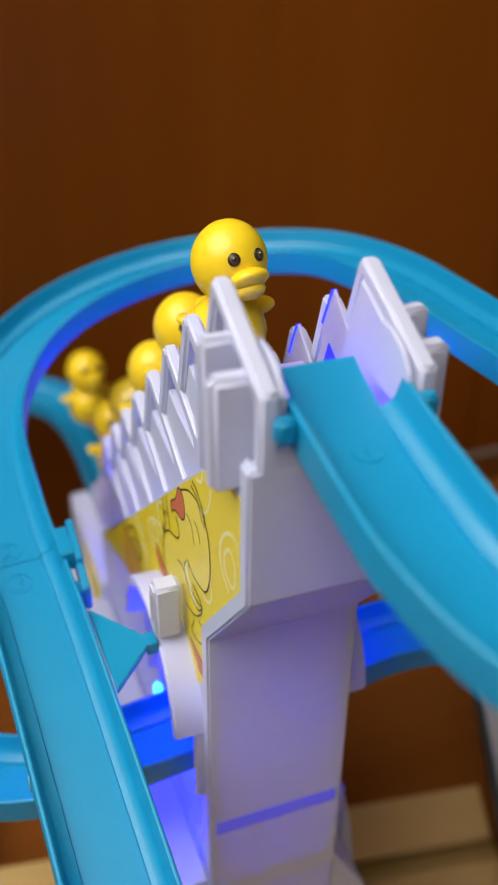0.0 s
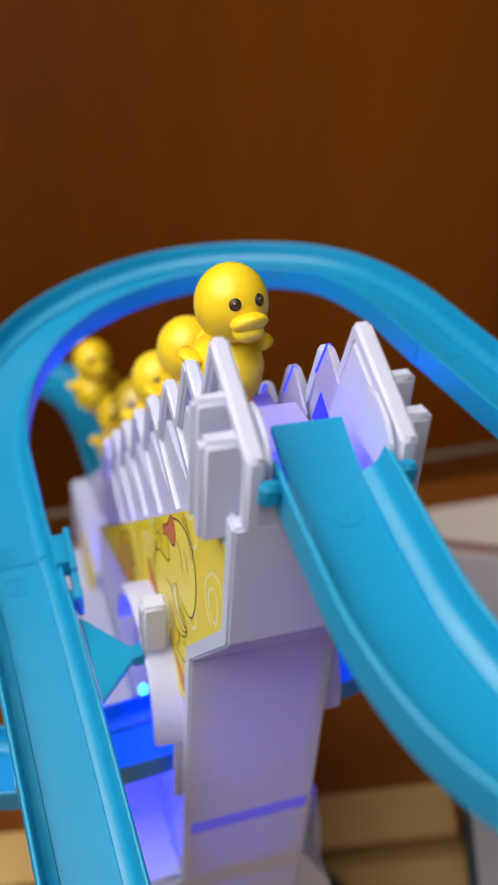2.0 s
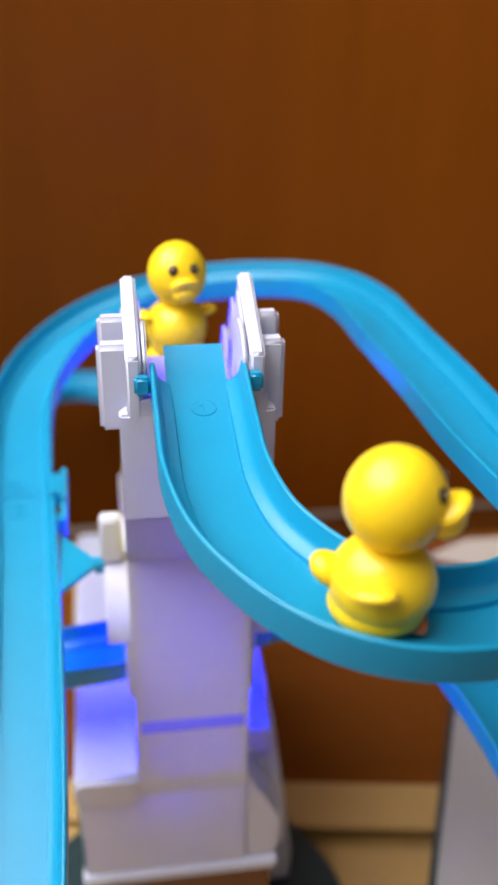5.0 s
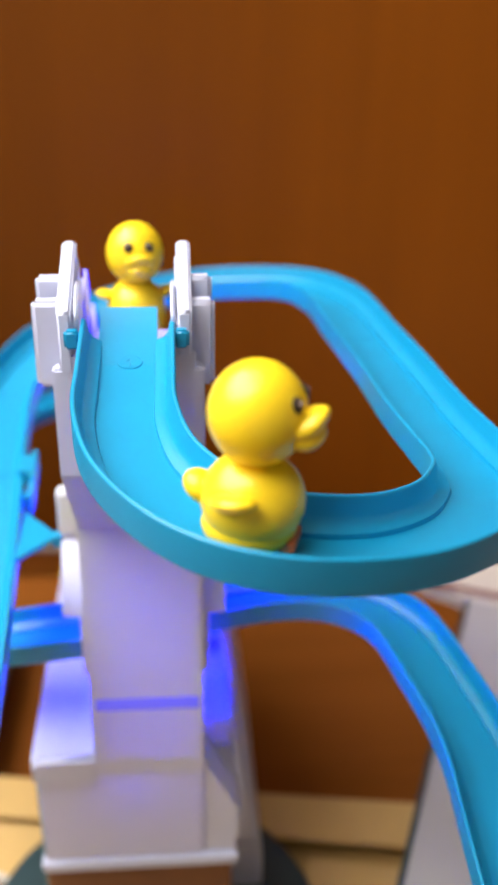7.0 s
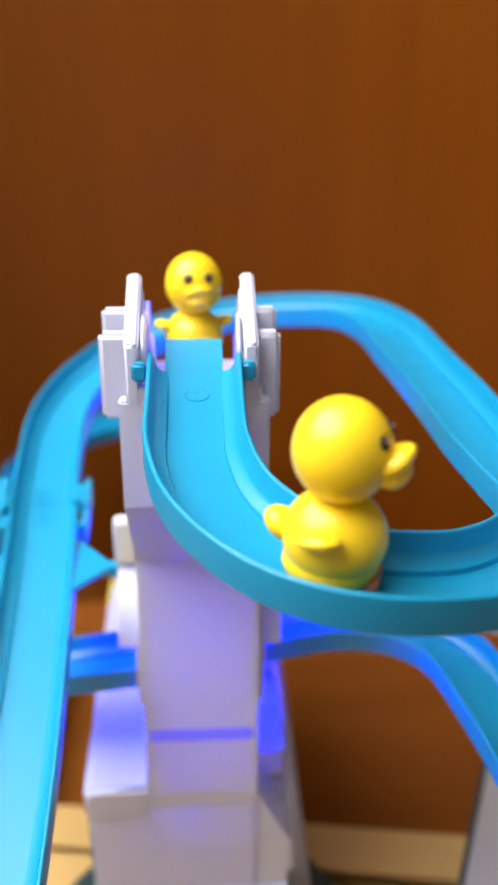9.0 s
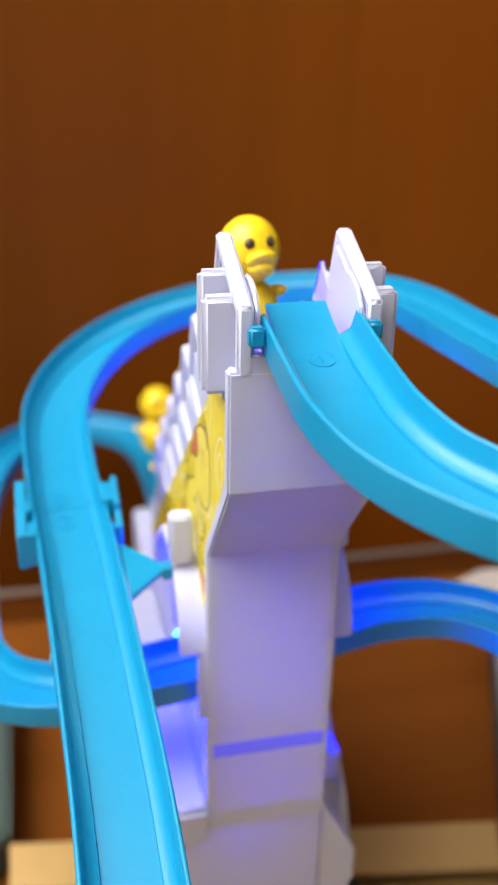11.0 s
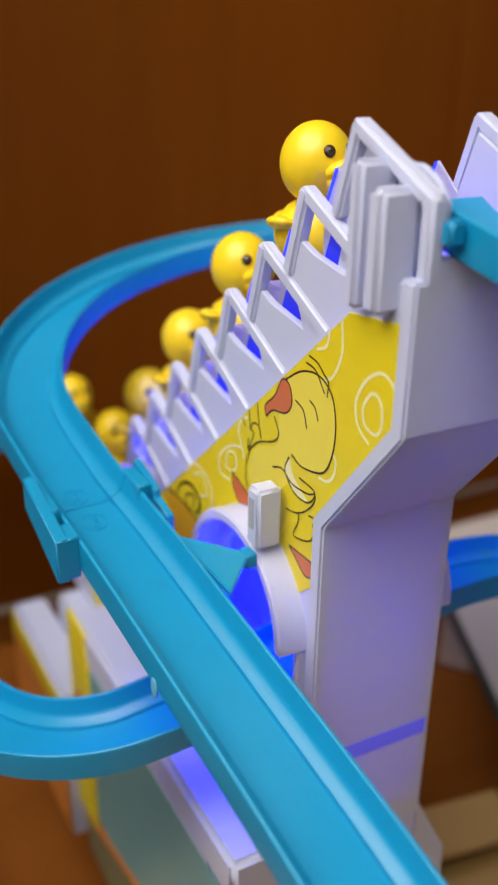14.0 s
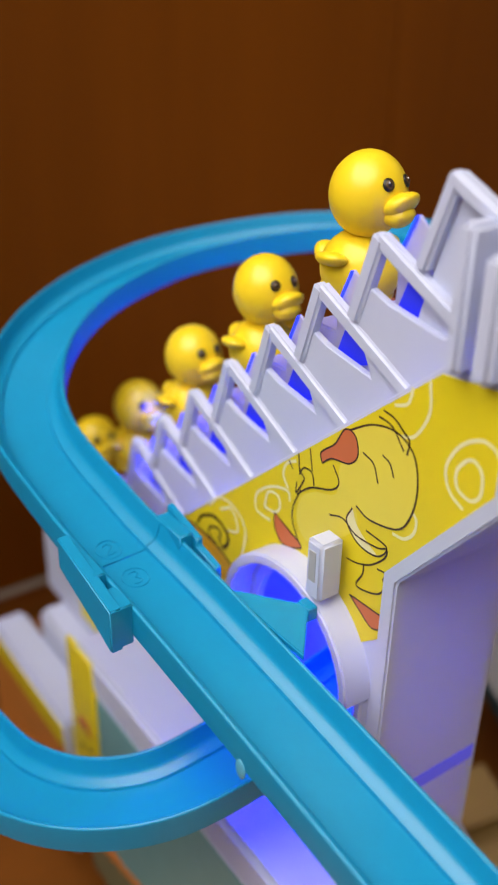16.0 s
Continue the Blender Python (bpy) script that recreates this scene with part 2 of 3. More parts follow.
plain("ceiling", -2.0, 2.0, -2.1, 1.1, 1.75, 1.85, PLASTER, "plain pale ceiling", "ceiling")

lamp = thing("ceiling_lamp", "round warm white ceiling lamp", "lamp", at=(-0.60, -0.06, 1.75))
bm = bmesh.new()
bmesh.ops.create_cone(bm, cap_ends=True, segments=48, radius1=0.84, radius2=0.84, depth=0.05, matrix=Matrix.Translation((0, 0, -0.025)))
part("rim", bm, PALE, lamp)
bm = bmesh.new()
bmesh.ops.create_cone(bm, cap_ends=True, segments=48, radius1=0.80, radius2=0.81, depth=0.012, matrix=Matrix.Translation((0, 0, -0.056)))
part("diffuser", bm, LAMP, lamp)

# wardrobe behind the toy
wardrobe = thing("wardrobe", "dark reddish-brown wooden wardrobe with plain tall doors", "wardrobe")
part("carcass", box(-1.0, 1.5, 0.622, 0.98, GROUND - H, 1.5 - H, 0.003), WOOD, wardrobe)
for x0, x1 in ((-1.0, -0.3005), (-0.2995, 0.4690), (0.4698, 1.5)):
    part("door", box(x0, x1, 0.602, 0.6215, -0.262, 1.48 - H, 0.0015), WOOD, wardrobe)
part("plinth", box(-1.0, 1.5, 0.606, 0.6215, GROUND - H, -0.27, 0.002), TABLE, wardrobe)
part("edge_strip", box(-1.0, 1.5, 0.600, 0.6215, -0.2695, -0.2635, 0.001), TAUPE, wardrobe, "dull taupe edge strip")

table = thing("table", "brown wooden table top", "table")
part("tabletop", box(-0.8, 0.9, -0.7, 0.595, -0.33, -0.30, 0.003), TABLE, table)
for x, y in ((-0.72, -0.62), (0.82, -0.62), (-0.72, 0.52), (0.82, 0.52)):
    part("leg", box(x - 0.03, x + 0.03, y - 0.03, y + 0.03, GROUND - H, -0.33, 0.003), TABLE, table)

# ---- things on the table ----
mat_disc = thing("round_mat", "dark teal round mat under the toy", "mat", at=(-0.004, 0.072, 0.0))
bm = bmesh.new()
bmesh.ops.create_cone(bm, cap_ends=True, segments=72, radius1=0.118, radius2=0.117, depth=0.0055, matrix=Matrix.Translation((0, 0, H - 0.2395)))
part("disc", bevelled(bm, 0.0015), DARK_TEAL, mat_disc)

carton = thing("cardboard_box", "large kraft cardboard box with loose folded flaps on top", "box")
part("body", prism([(-0.150, 0.226), (0.222, 0.172), (0.150, -0.340), (-0.225, -0.270)], -0.2995, -0.2640, "z", 0.001), KRAFT_SHADED, carton)
part("back_flap", prism([(-0.150, 0.227), (0.222, 0.173), (0.207, 0.130), (-0.150, 0.186)], -0.2460, -0.2424, "z", 0.0006), KRAFT, carton)
part("back_panel", prism([(-0.1505, 0.228), (0.2225, 0.174), (0.2222, 0.1715), (-0.1508, 0.2255)], -0.2640, -0.2455, "z", 0.0003), KRAFT, carton)
part("side_flap", prism([(0.115, 0.132), (0.204, 0.116), (0.198, 0.056), (0.098, 0.060)], -0.2515, -0.2485, "z", 0.0006), KRAFT, carton)
part("side_flap", prism([(0.094, 0.052), (0.196, 0.050), (0.172, -0.180), (0.060, -0.160)], -0.2460, -0.2424, "z", 0.0006), KRAFT, carton)
part("front_flap", prism([(-0.150, 0.179), (0.088, 0.145), (0.050, -0.280), (-0.210, -0.240)], -0.2460, -0.2424, "z", 0.0006), KRAFT, carton)

booklet = thing("paper_booklet", "taupe paper booklet with a white edge on the cardboard", "paper")
part("sheet", prism([(-0.215, 0.172), (-0.080, 0.102), (-0.120, -0.060), (-0.250, 0.000)], -0.2422, -0.2390, "z", 0.0008), TAUPE, booklet)
part("page_edge", prism([(-0.215, 0.176), (-0.080, 0.106), (-0.0805, 0.1025), (-0.2155, 0.1725)], -0.2422, -0.2384, "z", 0.0004), PALE, booklet, "white paper edge")

lid_box = thing("flat_box", "light grey flat lidded box", "box")
part("lid", prism([(0.128, -0.03), (0.29, 0.345), (0.62, 0.20), (0.55, -0.10)], -0.174, -0.167, "z", 0.0015), GREY, lid_box)
part("rim", prism([(0.125, -0.031), (0.2860, 0.3455), (0.2898, 0.3455), (0.13, -0.031)], -0.1755, -0.1662, "z", 0.0006), DARK_TEAL, lid_box, "dark lid edge")
part("body", prism([(0.26, 0.0), (0.36, 0.25), (0.56, 0.16), (0.50, -0.05)], -0.2998, -0.1742, "z", 0.002), GREY, lid_box)

banded = thing("banded_carton", "pale carton with a maroon band across its top", "box")
part("lid", prism([(0.250, 0.380), (0.2862, 0.3515), (0.660, 0.188), (0.660, 0.400), (0.305, 0.408)], -0.185, -0.168, "z", 0.002), PALE, banded)
part("body", prism([(0.330, 0.372), (0.345, 0.350), (0.640, 0.215), (0.640, 0.385), (0.350, 0.392)], -0.2998, -0.1852, "z", 0.002), PALE, banded)
part("band", prism(bar((0.2575, 0.3735), (0.600, 0.2235), 0.009), -0.1679, -0.1672, "z", 0), MAROON, banded, "maroon band")

sage = thing("folded_cloth", "sage green folded cloth on the table", "cloth")
part("fold", box(-0.52, -0.158, 0.240, 0.46, -0.2998, -0.262, 0.006), SAGE, sage)
part("fold", box(-0.52, -0.150, 0.235, 0.455, -0.2618, -0.240, 0.006), SAGE, sage)

# ---- the stair tower ----
tower = thing("duck_stair_tower", "white plastic toy stair tower with sawtooth rails and yellow stickers", "toy tower")
TIPS = [(0.0421 + 0.0292 * k, 0.2586 - 0.0258 * k) for k in range(8)]


def stair_line(y):
    return 0.1985 - 0.881 * (y - 0.0352)


def arch(cy, cz, r, n=20):
    return [(cy + r * math.cos(math.pi * i / n), cz + r * math.sin(math.pi * i / n)) for i in range(n + 1)]


def side_wall(s):
    """One side of the tower; s is -1 for the west side, 1 for the east side."""
    lo, hi = sorted((s * 0.0310, s * 0.0275))
    outline = [(0.0435, -0.046), (0.0435, 0.112), (0.0015, 0.164), (0.0015, 0.205), (0.0335, 0.2), (0.265, stair_line(0.265)), (0.265, -0.046),
               (0.128, -0.046)] + arch(0.094, 0.047, 0.034) + [(0.060, -0.046)]
    part("side_wall", prism(outline, lo, hi, bev=0.0005), WHITE, tower)
    # stepped panel over the sticker
    lo, hi = sorted((s * 0.0270, s * 0.0240))
    pan = [(0.03, stair_line(0.03) - 0.002), (0.03, TIPS[1][1] - 0.0262)]
    for y, z in TIPS[1:]:
        pan += [(y - 0.0301, z - 0.0262), (y - 0.0060, z - 0.0228), (y + 0.0030, z - 0.0200), (y + 0.0092, z - 0.0345)]
    pan += [(TIPS[-1][0] + 0.0092, stair_line(TIPS[-1][0] + 0.0092) - 0.002)]
    part("stepped_panel", prism(pan, lo, hi, bev=0.0004), WHITE, tower)
    for k, (y, z) in enumerate(TIPS[1:]):
        tooth = bmesh.new()
        a, b = sorted((s * 0.0288, s * 0.0230))
        add_prism(tooth, bar((y, z - 0.001), (y + 0.0105, z - 0.034), 0.0062), a, b)
        a, b = sorted((s * 0.0284, s * 0.0234))
        reach = 0.0525 if k else 0.044
        add_prism(tooth, bar((y + 0.0010, z - 0.0022), (y - reach, z - 0.0022 - 0.46 * reach), 0.0062), a, b)
        part("rail_tooth", bevelled(tooth, 0.0012, 3), WHITE, tower)
    # front rail from apex to foot; the east one stands a little further in
    shy = 0.0018 if s > 0 else 0.0
    def rail(name, poly, out, inn, bev=0.0012):
        a, b = sorted((s * (out - shy), s * (inn - shy)))
        part(name, prism(poly, a, b, bev=bev), WHITE, tower)

    rail("front_rail", [(0.0445, 0.2570), (0.0415, 0.2590), (-0.0011, 0.2408), (-0.0011, 0.2135), (0.0048, 0.2135), (0.0048, 0.2372), (0.0400, 0.2520)], 0.0286, 0.0225)
    rail("rail_post", bar((0.0415, 0.2572), (0.0520, 0.2255), 0.0055), 0.0282, 0.0228)
    rail("rail_web", [(0.040, 0.2535), (0.0, 0.2362), (0.0, 0.205), (0.055, 0.205), (0.049, 0.228)], 0.0245, 0.0218)
    rail("inner_guard", [(0.022, 0.2475), (0.014, 0.2478), (0.006, 0.2445), (0.0005, 0.2385), (0.0005, 0.225), (0.022, 0.225)], 0.0217, 0.0198, 0.0008)
    # boxed hinges beside the rail and the shoulder under them
    a, b = sorted((s * (0.0390 - 1.8 * shy), s * (0.0240 - shy)))
    part("hinge_box", box(a, b, 0.0215, 0.0280, 0.2025, 0.2485, 0.0017), WHITE, tower)
    a, b = sorted((s * (0.0398 - 1.8 * shy), s * (0.0246 - shy)))
    part("hinge_box", box(a, b, 0.0085, 0.0165, 0.2035, 0.2420, 0.0019), WHITE, tower)
    a, b = sorted((s * 0.0311, s * 0.0270))
    part("shoulder", box(a, b, 0.0015, 0.0138, 0.2005, 0.2150, 0.0014), WHITE, tower)


for side in (-1, 1):
    side_wall(side)

# front wall: upper face, overhang, column
front = [(-0.0008, 0.2158), (-0.0008, 0.1645), (0.0425, 0.1105), (0.0425, -0.060), (0.0500, -0.060), (0.0500, 0.1125), (0.0065, 0.1670), (0.0065, 0.2158)]
part("front_wall", bevelled(prism(front, -0.0319, 0.0319, bev=0), 0.0010, 2), WHITE, tower)
part("front_sill", box(-0.0283, 0.0283, -0.0006, 0.0036, 0.2120, 0.2222, 0.0006), WHITE, tower)
part("light_seam", prism([(0.0424, -0.002), (0.0422, -0.003), (0.0422, -0.0095), (0.0424, -0.0105)], -0.029, 0.029, bev=0), LED_DIM, tower, "faintly glowing seam")

# arch collars round the tunnel on both sides
for s in (-1, 1):
    a, b = sorted((s * 0.0440, s * 0.0300))
    ring = arch(0.094, 0.049, 0.0435, 24) + arch(0.094, 0.049, 0.0385, 24)[::-1]
    part("arch_collar", prism(ring, a, b, bev=0.0008), WHITE, tower)
    a, b = sorted((s * 0.0352, s * 0.0302))
    part("arch_leg", box(a, b, 0.0512, 0.0548, 0.008, 0.0485, 0.0008), WHITE, tower)
    part("arch_leg", box(a, b, 0.1332, 0.1368, 0.008, 0.0485, 0.0008), WHITE, tower)
    a, b = sorted((s * 0.0452, s * 0.0340))
    lug = part("lug", box(a, b, 0.0690, 0.0785, 0.0900, 0.1165, 0.0014), WHITE, tower)
    # the slot is a thin grey patch; its inner shade is painted, not cut
    a, b = sorted((s * 0.0455, s * 0.0440))
    part("slot", box(a, b, 0.0722, 0.0760, 0.0985, 0.1120, 0.0), GREY, lug, "slot with its shade painted grey")

# moving steps between the rails
for k in range(11):
    y, z = 0.0535 + 0.0302 * k, 0.2145 - 0.0268 * k
    z -= 0.012 if k == 0 else 0.0
    part("step", box(-0.0205, 0.0205, y, y + 0.0290, z - 0.034, z, 0.0008), STEP, tower, "clear white plastic stair step")

# base under the tower
part("base_top", box(-0.0299, 0.0505, 0.0701, 0.2560, -0.0680, -0.0462, 0.002), WHITE, tower)
front = [(-0.0665, -0.0480), (0.0312, -0.0480), (0.0312, -0.1300), (-0.0660, -0.1300)]
part("base_front", prism(front, 0.0428, 0.0700, "y", 0.0012), WHITE, tower)
corner = [(0.0313, -0.0490), (0.0325, -0.0560), (0.0530, -0.0950), (0.0530, -0.1180), (0.0508, -0.1200), (0.0508, -0.1300), (0.0313, -0.1300)]
part("base_corner", prism(corner, 0.0442, 0.0700, "y", 0.0010), WHITE, tower)
part("front_lip", box(-0.0685, 0.0520, 0.0405, 0.070, -0.1385, -0.1300, 0.0012), WHITE, tower)
part("base_slab", box(-0.0690, -0.0300, 0.0416, 0.2560, -0.0680, -0.0452, 0.0030), WHITE, tower)
part("base_body", box(-0.0672, 0.0490, 0.0470, 0.2600, -0.2353, -0.1386, 0.001), BROWN_PRINT, tower, "brown printed lower body")
part("base_side", box(-0.0674, 0.0492, 0.0702, 0.2558, -0.1385, -0.0682, 0.001), WHITE, tower)
part("side_label", box(-0.0680, -0.0673, 0.0480, 0.2300, -0.1900, -0.0720, 0.0), TEAL, tower, "teal printed label")
part("side_label", prism(bar((0.05, -0.150), (0.255, -0.206), 0.006), -0.0686, -0.0672, bev=0), ORANGE, tower, "orange printed border")
part("side_label", prism([(0.05, -0.152), (0.252, -0.207), (0.252, -0.2345), (0.05, -0.2345)], -0.0684, -0.0672, bev=0), OLIVE, tower, "olive printed panel")
part("side_label", box(-0.0698, -0.0670, 0.2305, 0.2640, -0.2000, -0.0475, 0.001), STICKER, tower, "yellow label with a printed face")
part("label_print", prism(arch(0.246, -0.108, 0.009, 10), -0.0702, -0.0697, bev=0), STICK_RED, tower, "orange print")
for y, z in ((0.2395, -0.120), (0.2500, -0.124)):
    part("label_print", prism(arch(y, z, 0.0022, 8), -0.0703, -0.0697, bev=0), INK, tower, "dark printed dot")
part("label_print", prism(bar((0.2345, -0.150), (0.2600, -0.153), 0.004), -0.0703, -0.0697, bev=0), STICK_WHITE, tower, "pale printed stripe")
part("rear_block", box(-0.0500, 0.048, 0.2602, 0.3550, -0.2353, -0.0960, 0.003), WHITE, tower)
part("rear_block", box(-0.0760, -0.0502, 0.2645, 0.3860, -0.2353, -0.1160, 0.003), WHITE, tower)
part("rear_label", box(-0.0768, -0.0761, 0.2660, 0.3840, -0.1360, -0.1200, 0.0), STICKER, tower, "yellow printed label")
part("rear_label", box(-0.0767, -0.0761, 0.2660, 0.3840, -0.2300, -0.1362, 0.0), ORANGE, tower, "orange printed label")
flare = [(0.0400, 0.020), (0.0455, 0.000), (0.0590, -0.0820), (0.0745, -0.2050), (0.0745, -0.2353), (0.0495, -0.2353), (0.0495, -0.0600)]
part("east_flare", prism(flare, 0.100, 0.259, "y", 0.001), WHITE, tower)
part("flare_rib", prism([(0.0497, -0.050), (0.0560, -0.0820), (0.0640, -0.1500), (0.0497, -0.1500)], 0.0705, 0.0995, "y", 0.001), WHITE, tower)
part("east_panel", prism([(0.0310, 0.035), (0.0420, 0.025), (0.0492, -0.044), (0.0310, -0.044)], 0.140, 0.262, "y", 0.001), WHITE, tower)
part("stair_foot", box(-0.0340, 0.034, 0.268, 0.375, -0.0958, -0.046, 0.002), WHITE, tower)
part("foot_label", box(-0.0348, -0.0341, 0.272, 0.318, -0.0840, -0.0500, 0.0), STICKER, tower, "yellow printed label")

# stickers on the side wall
low_edge = [(0.0035, 0.1662), (0.0465, 0.1135), (0.0470, 0.0825)] + arch(0.094, 0.047, 0.0445)[1:-4][::-1] + [(0.145, 0.047), (0.262, 0.0)]
high_edge = [(0.0035, 0.2015), (0.0335, 0.1975), (0.262, stair_line(0.262) - 0.001)]


def edge_at(edge, y):
    for (a, b), (c, d) in zip(edge, edge[1:]):
        if a <= y <= c:
            return b + (d - b) * (y - a) / (c - a)
    return edge[-1][1]


bm = bmesh.new()
cols = sorted(set([p[0] for p in low_edge + high_edge]))
face = [[[bm.verts.new((x, y, edge_at(e, y) + H)) for y in cols] for e in (low_edge, high_edge)] for x in (-0.0315, -0.0309)]
for k in range(len(cols) - 1):
    bm.faces.new((face[0][0][k], face[0][0][k + 1], face[0][1][k + 1], face[0][1][k]))
    for e in (0, 1):
        bm.faces.new((face[0][e][k], face[1][e][k], face[1][e][k + 1], face[0][e][k + 1]))
bmesh.ops.recalc_face_normals(bm, faces=bm.faces)
part("side_sticker", bm, STICKER, tower, "glossy yellow sticker with a cartoon print", smooth=False)


def ribbon(name, pts, width, mat, x=-0.0315, closed=False, fill=False, label=""):
    """A printed line or patch on the west wall, from a smooth path in (y, z)."""
    path = [(p.x, p.y) for p in spline([(y, z, 0) for y, z in (list(pts) + [pts[0]] if closed else pts)], 0.0012)]
    bm = bmesh.new()
    if fill:
        vs = [bm.verts.new((x, y, z + H)) for y, z in path[:-1]]
        bm.faces.new(vs)
    else:
        prev = None
        for i, p in enumerate(path):
            q, r = path[max(i - 1, 0)], path[min(i + 1, len(path) - 1)]
            d = Vector((r[0] - q[0], r[1] - q[1])).normalized() * width / 2
            cur = (bm.verts.new((x, p[0] - d.y, p[1] + d.x + H)), bm.verts.new((x, p[0] + d.y, p[1] - d.x + H)))
            if prev:
                bm.faces.new((prev[0], prev[1], cur[1], cur[0]))
            prev = cur
    return part(name, bm, mat, tower, label, smooth=False)


for pts, ring in (
        (((0.0173, 0.1559), (0.0228, 0.1585), (0.0259, 0.1628), (0.0264, 0.1689), (0.0217, 0.1774), (0.0145, 0.1824), (0.0091, 0.1823), (0.0050, 0.1790)), False),
        (((0.0186, 0.1736), (0.0221, 0.1681), (0.0208, 0.1622), (0.0148, 0.1605), (0.0113, 0.1642), (0.0118, 0.1717), (0.0155, 0.1747)), True),
        (((0.0377, 0.1936), (0.0365, 0.1825), (0.0416, 0.1720), (0.0480, 0.1690)), False), (((0.0448, 0.1884), (0.0466, 0.1818), (0.0527, 0.1788)), False),
        (((0.1198, 0.0963), (0.1297, 0.0965), (0.1300, 0.1045), (0.1206, 0.1128), (0.1088, 0.1168), (0.1070, 0.1125)), False),
        (((0.1242, 0.1012), (0.1218, 0.1095), (0.1151, 0.1111), (0.1135, 0.1058), (0.1173, 0.1020)), True),
        (((0.1681, 0.0787), (0.1584, 0.0880), (0.1458, 0.0882), (0.1380, 0.0809), (0.1406, 0.0659), (0.1450, 0.0563)), False),
        (((0.1583, 0.0818), (0.1489, 0.0866), (0.1440, 0.0777), (0.1518, 0.0735)), False),
        (((0.0408, 0.1439), (0.0368, 0.1416), (0.0373, 0.1355), (0.0415, 0.1310), (0.0473, 0.1301)), False),
        (((0.1085, 0.1180), (0.1120, 0.1230), (0.1100, 0.1290), (0.1040, 0.1330)), False)):
    ribbon("print_swirl", pts, 0.0013, STICK_WHITE, -0.0316, ring, label="white printed swirl")
CURL = [(0.1910, 0.0596), (0.1750, 0.0609), (0.1580, 0.0590), (0.1466, 0.0544), (0.1425, 0.0500)]
ribbon("print_patch", CURL + [(0.150, 0.0465), (0.170, 0.0385), (0.191, 0.0300)], 0, STICK_ORANGE, -0.0316, True, True, "amber printed shape")
HEAD = [(0.0744, 0.1597), (0.0622, 0.1673), (0.0502, 0.1695), (0.0411, 0.1648), (0.0378, 0.1535), (0.0394, 0.1416), (0.0451, 0.133), (0.0593, 0.1293), (0.0673, 0.1313),
        (0.0663, 0.1220), (0.0800, 0.1080), (0.0940, 0.1000), (0.1020, 0.1068), (0.0998, 0.1179), (0.0915, 0.125), (0.0792, 0.1304), (0.0780, 0.1420)]
ribbon("print_body", HEAD, 0, STICK_LIGHT, -0.03163, True, True, "pale yellow printed shape")
ribbon("print_line", HEAD[:9], 0.0008, INK, -0.03168, label="dark printed outline")
ribbon("print_patch", [(0.0692, 0.1293), (0.0718, 0.1224), (0.0645, 0.1160), (0.0538, 0.1164), (0.0600, 0.1195), (0.0660, 0.1235)], 0, STICK_WHITE, -0.03164, True, True, "pale printed crescent")
for pts in (CURL,):
    ribbon("print_line", pts, 0.0014, INK, -0.03167, label="dark printed line")
for pts in (((0.1784, 0.0632), (0.1732, 0.0705), (0.1631, 0.0753), (0.1533, 0.0726), (0.1510, 0.0679), (0.1548, 0.0618), (0.1587, 0.0637), (0.1582, 0.0700), (0.1664, 0.0676), (0.1681, 0.0626), (0.1614, 0.0602)),
            ((0.1790, 0.0626), (0.1736, 0.0699), (0.1631, 0.0746), (0.1540, 0.0722), (0.1518, 0.0679), (0.1550, 0.0625)),
            ((0.0692, 0.1293), (0.0718, 0.1224), (0.0645, 0.1160), (0.0538, 0.1164), (0.0494, 0.1228), (0.0608, 0.1240)),
            ((0.0819, 0.1196), (0.0740, 0.1221), (0.0660, 0.1190), (0.0543, 0.1200), (0.0493, 0.1221), (0.0498, 0.1179), (0.0563, 0.1112), (0.0635, 0.1075), (0.0702, 0.1062)),
            ((0.0604, 0.1093), (0.0605, 0.1044), (0.0636, 0.0975), (0.0570, 0.0982), (0.0508, 0.1012), (0.0483, 0.1060), (0.0496, 0.1084), (0.0480, 0.1118), (0.0531, 0.1112)),
            ((0.1029, 0.1239), (0.1031, 0.1188), (0.0982, 0.1278), (0.1008, 0.1290), (0.0986, 0.1325), (0.0937, 0.1324), (0.0921, 0.1275)),
            ((0.1025, 0.1182), (0.0943, 0.1255), (0.0818, 0.1309), (0.0777, 0.1360), (0.0817, 0.1419)), ((0.1002, 0.1215), (0.1046, 0.1112), (0.1040, 0.1029), (0.0977, 0.0940)),
            ((0.1085, 0.1312), (0.1058, 0.1283)), ((0.1026, 0.1371), (0.1012, 0.1280)), ((0.0957, 0.1425), (0.0937, 0.1331)),
            ((0.0595, 0.1717), (0.0526, 0.1707), (0.0460, 0.1640)), ((0.0480, 0.1717), (0.0439, 0.1690), (0.0444, 0.1633)), ((0.0576, 0.1749), (0.0516, 0.1740), (0.0456, 0.1701)),
            ((0.0560, 0.1580), (0.0520, 0.1565), (0.0495, 0.1520)), ((0.0660, 0.1545), (0.0600, 0.1525), (0.0570, 0.1460)), ((0.0470, 0.1130), (0.0440, 0.1160), (0.0425, 0.1200))):
    ribbon("print_line", pts, 0.0013 if pts[0][0] > 0.15 else 0.00075, INK, -0.03168, label="dark printed line")
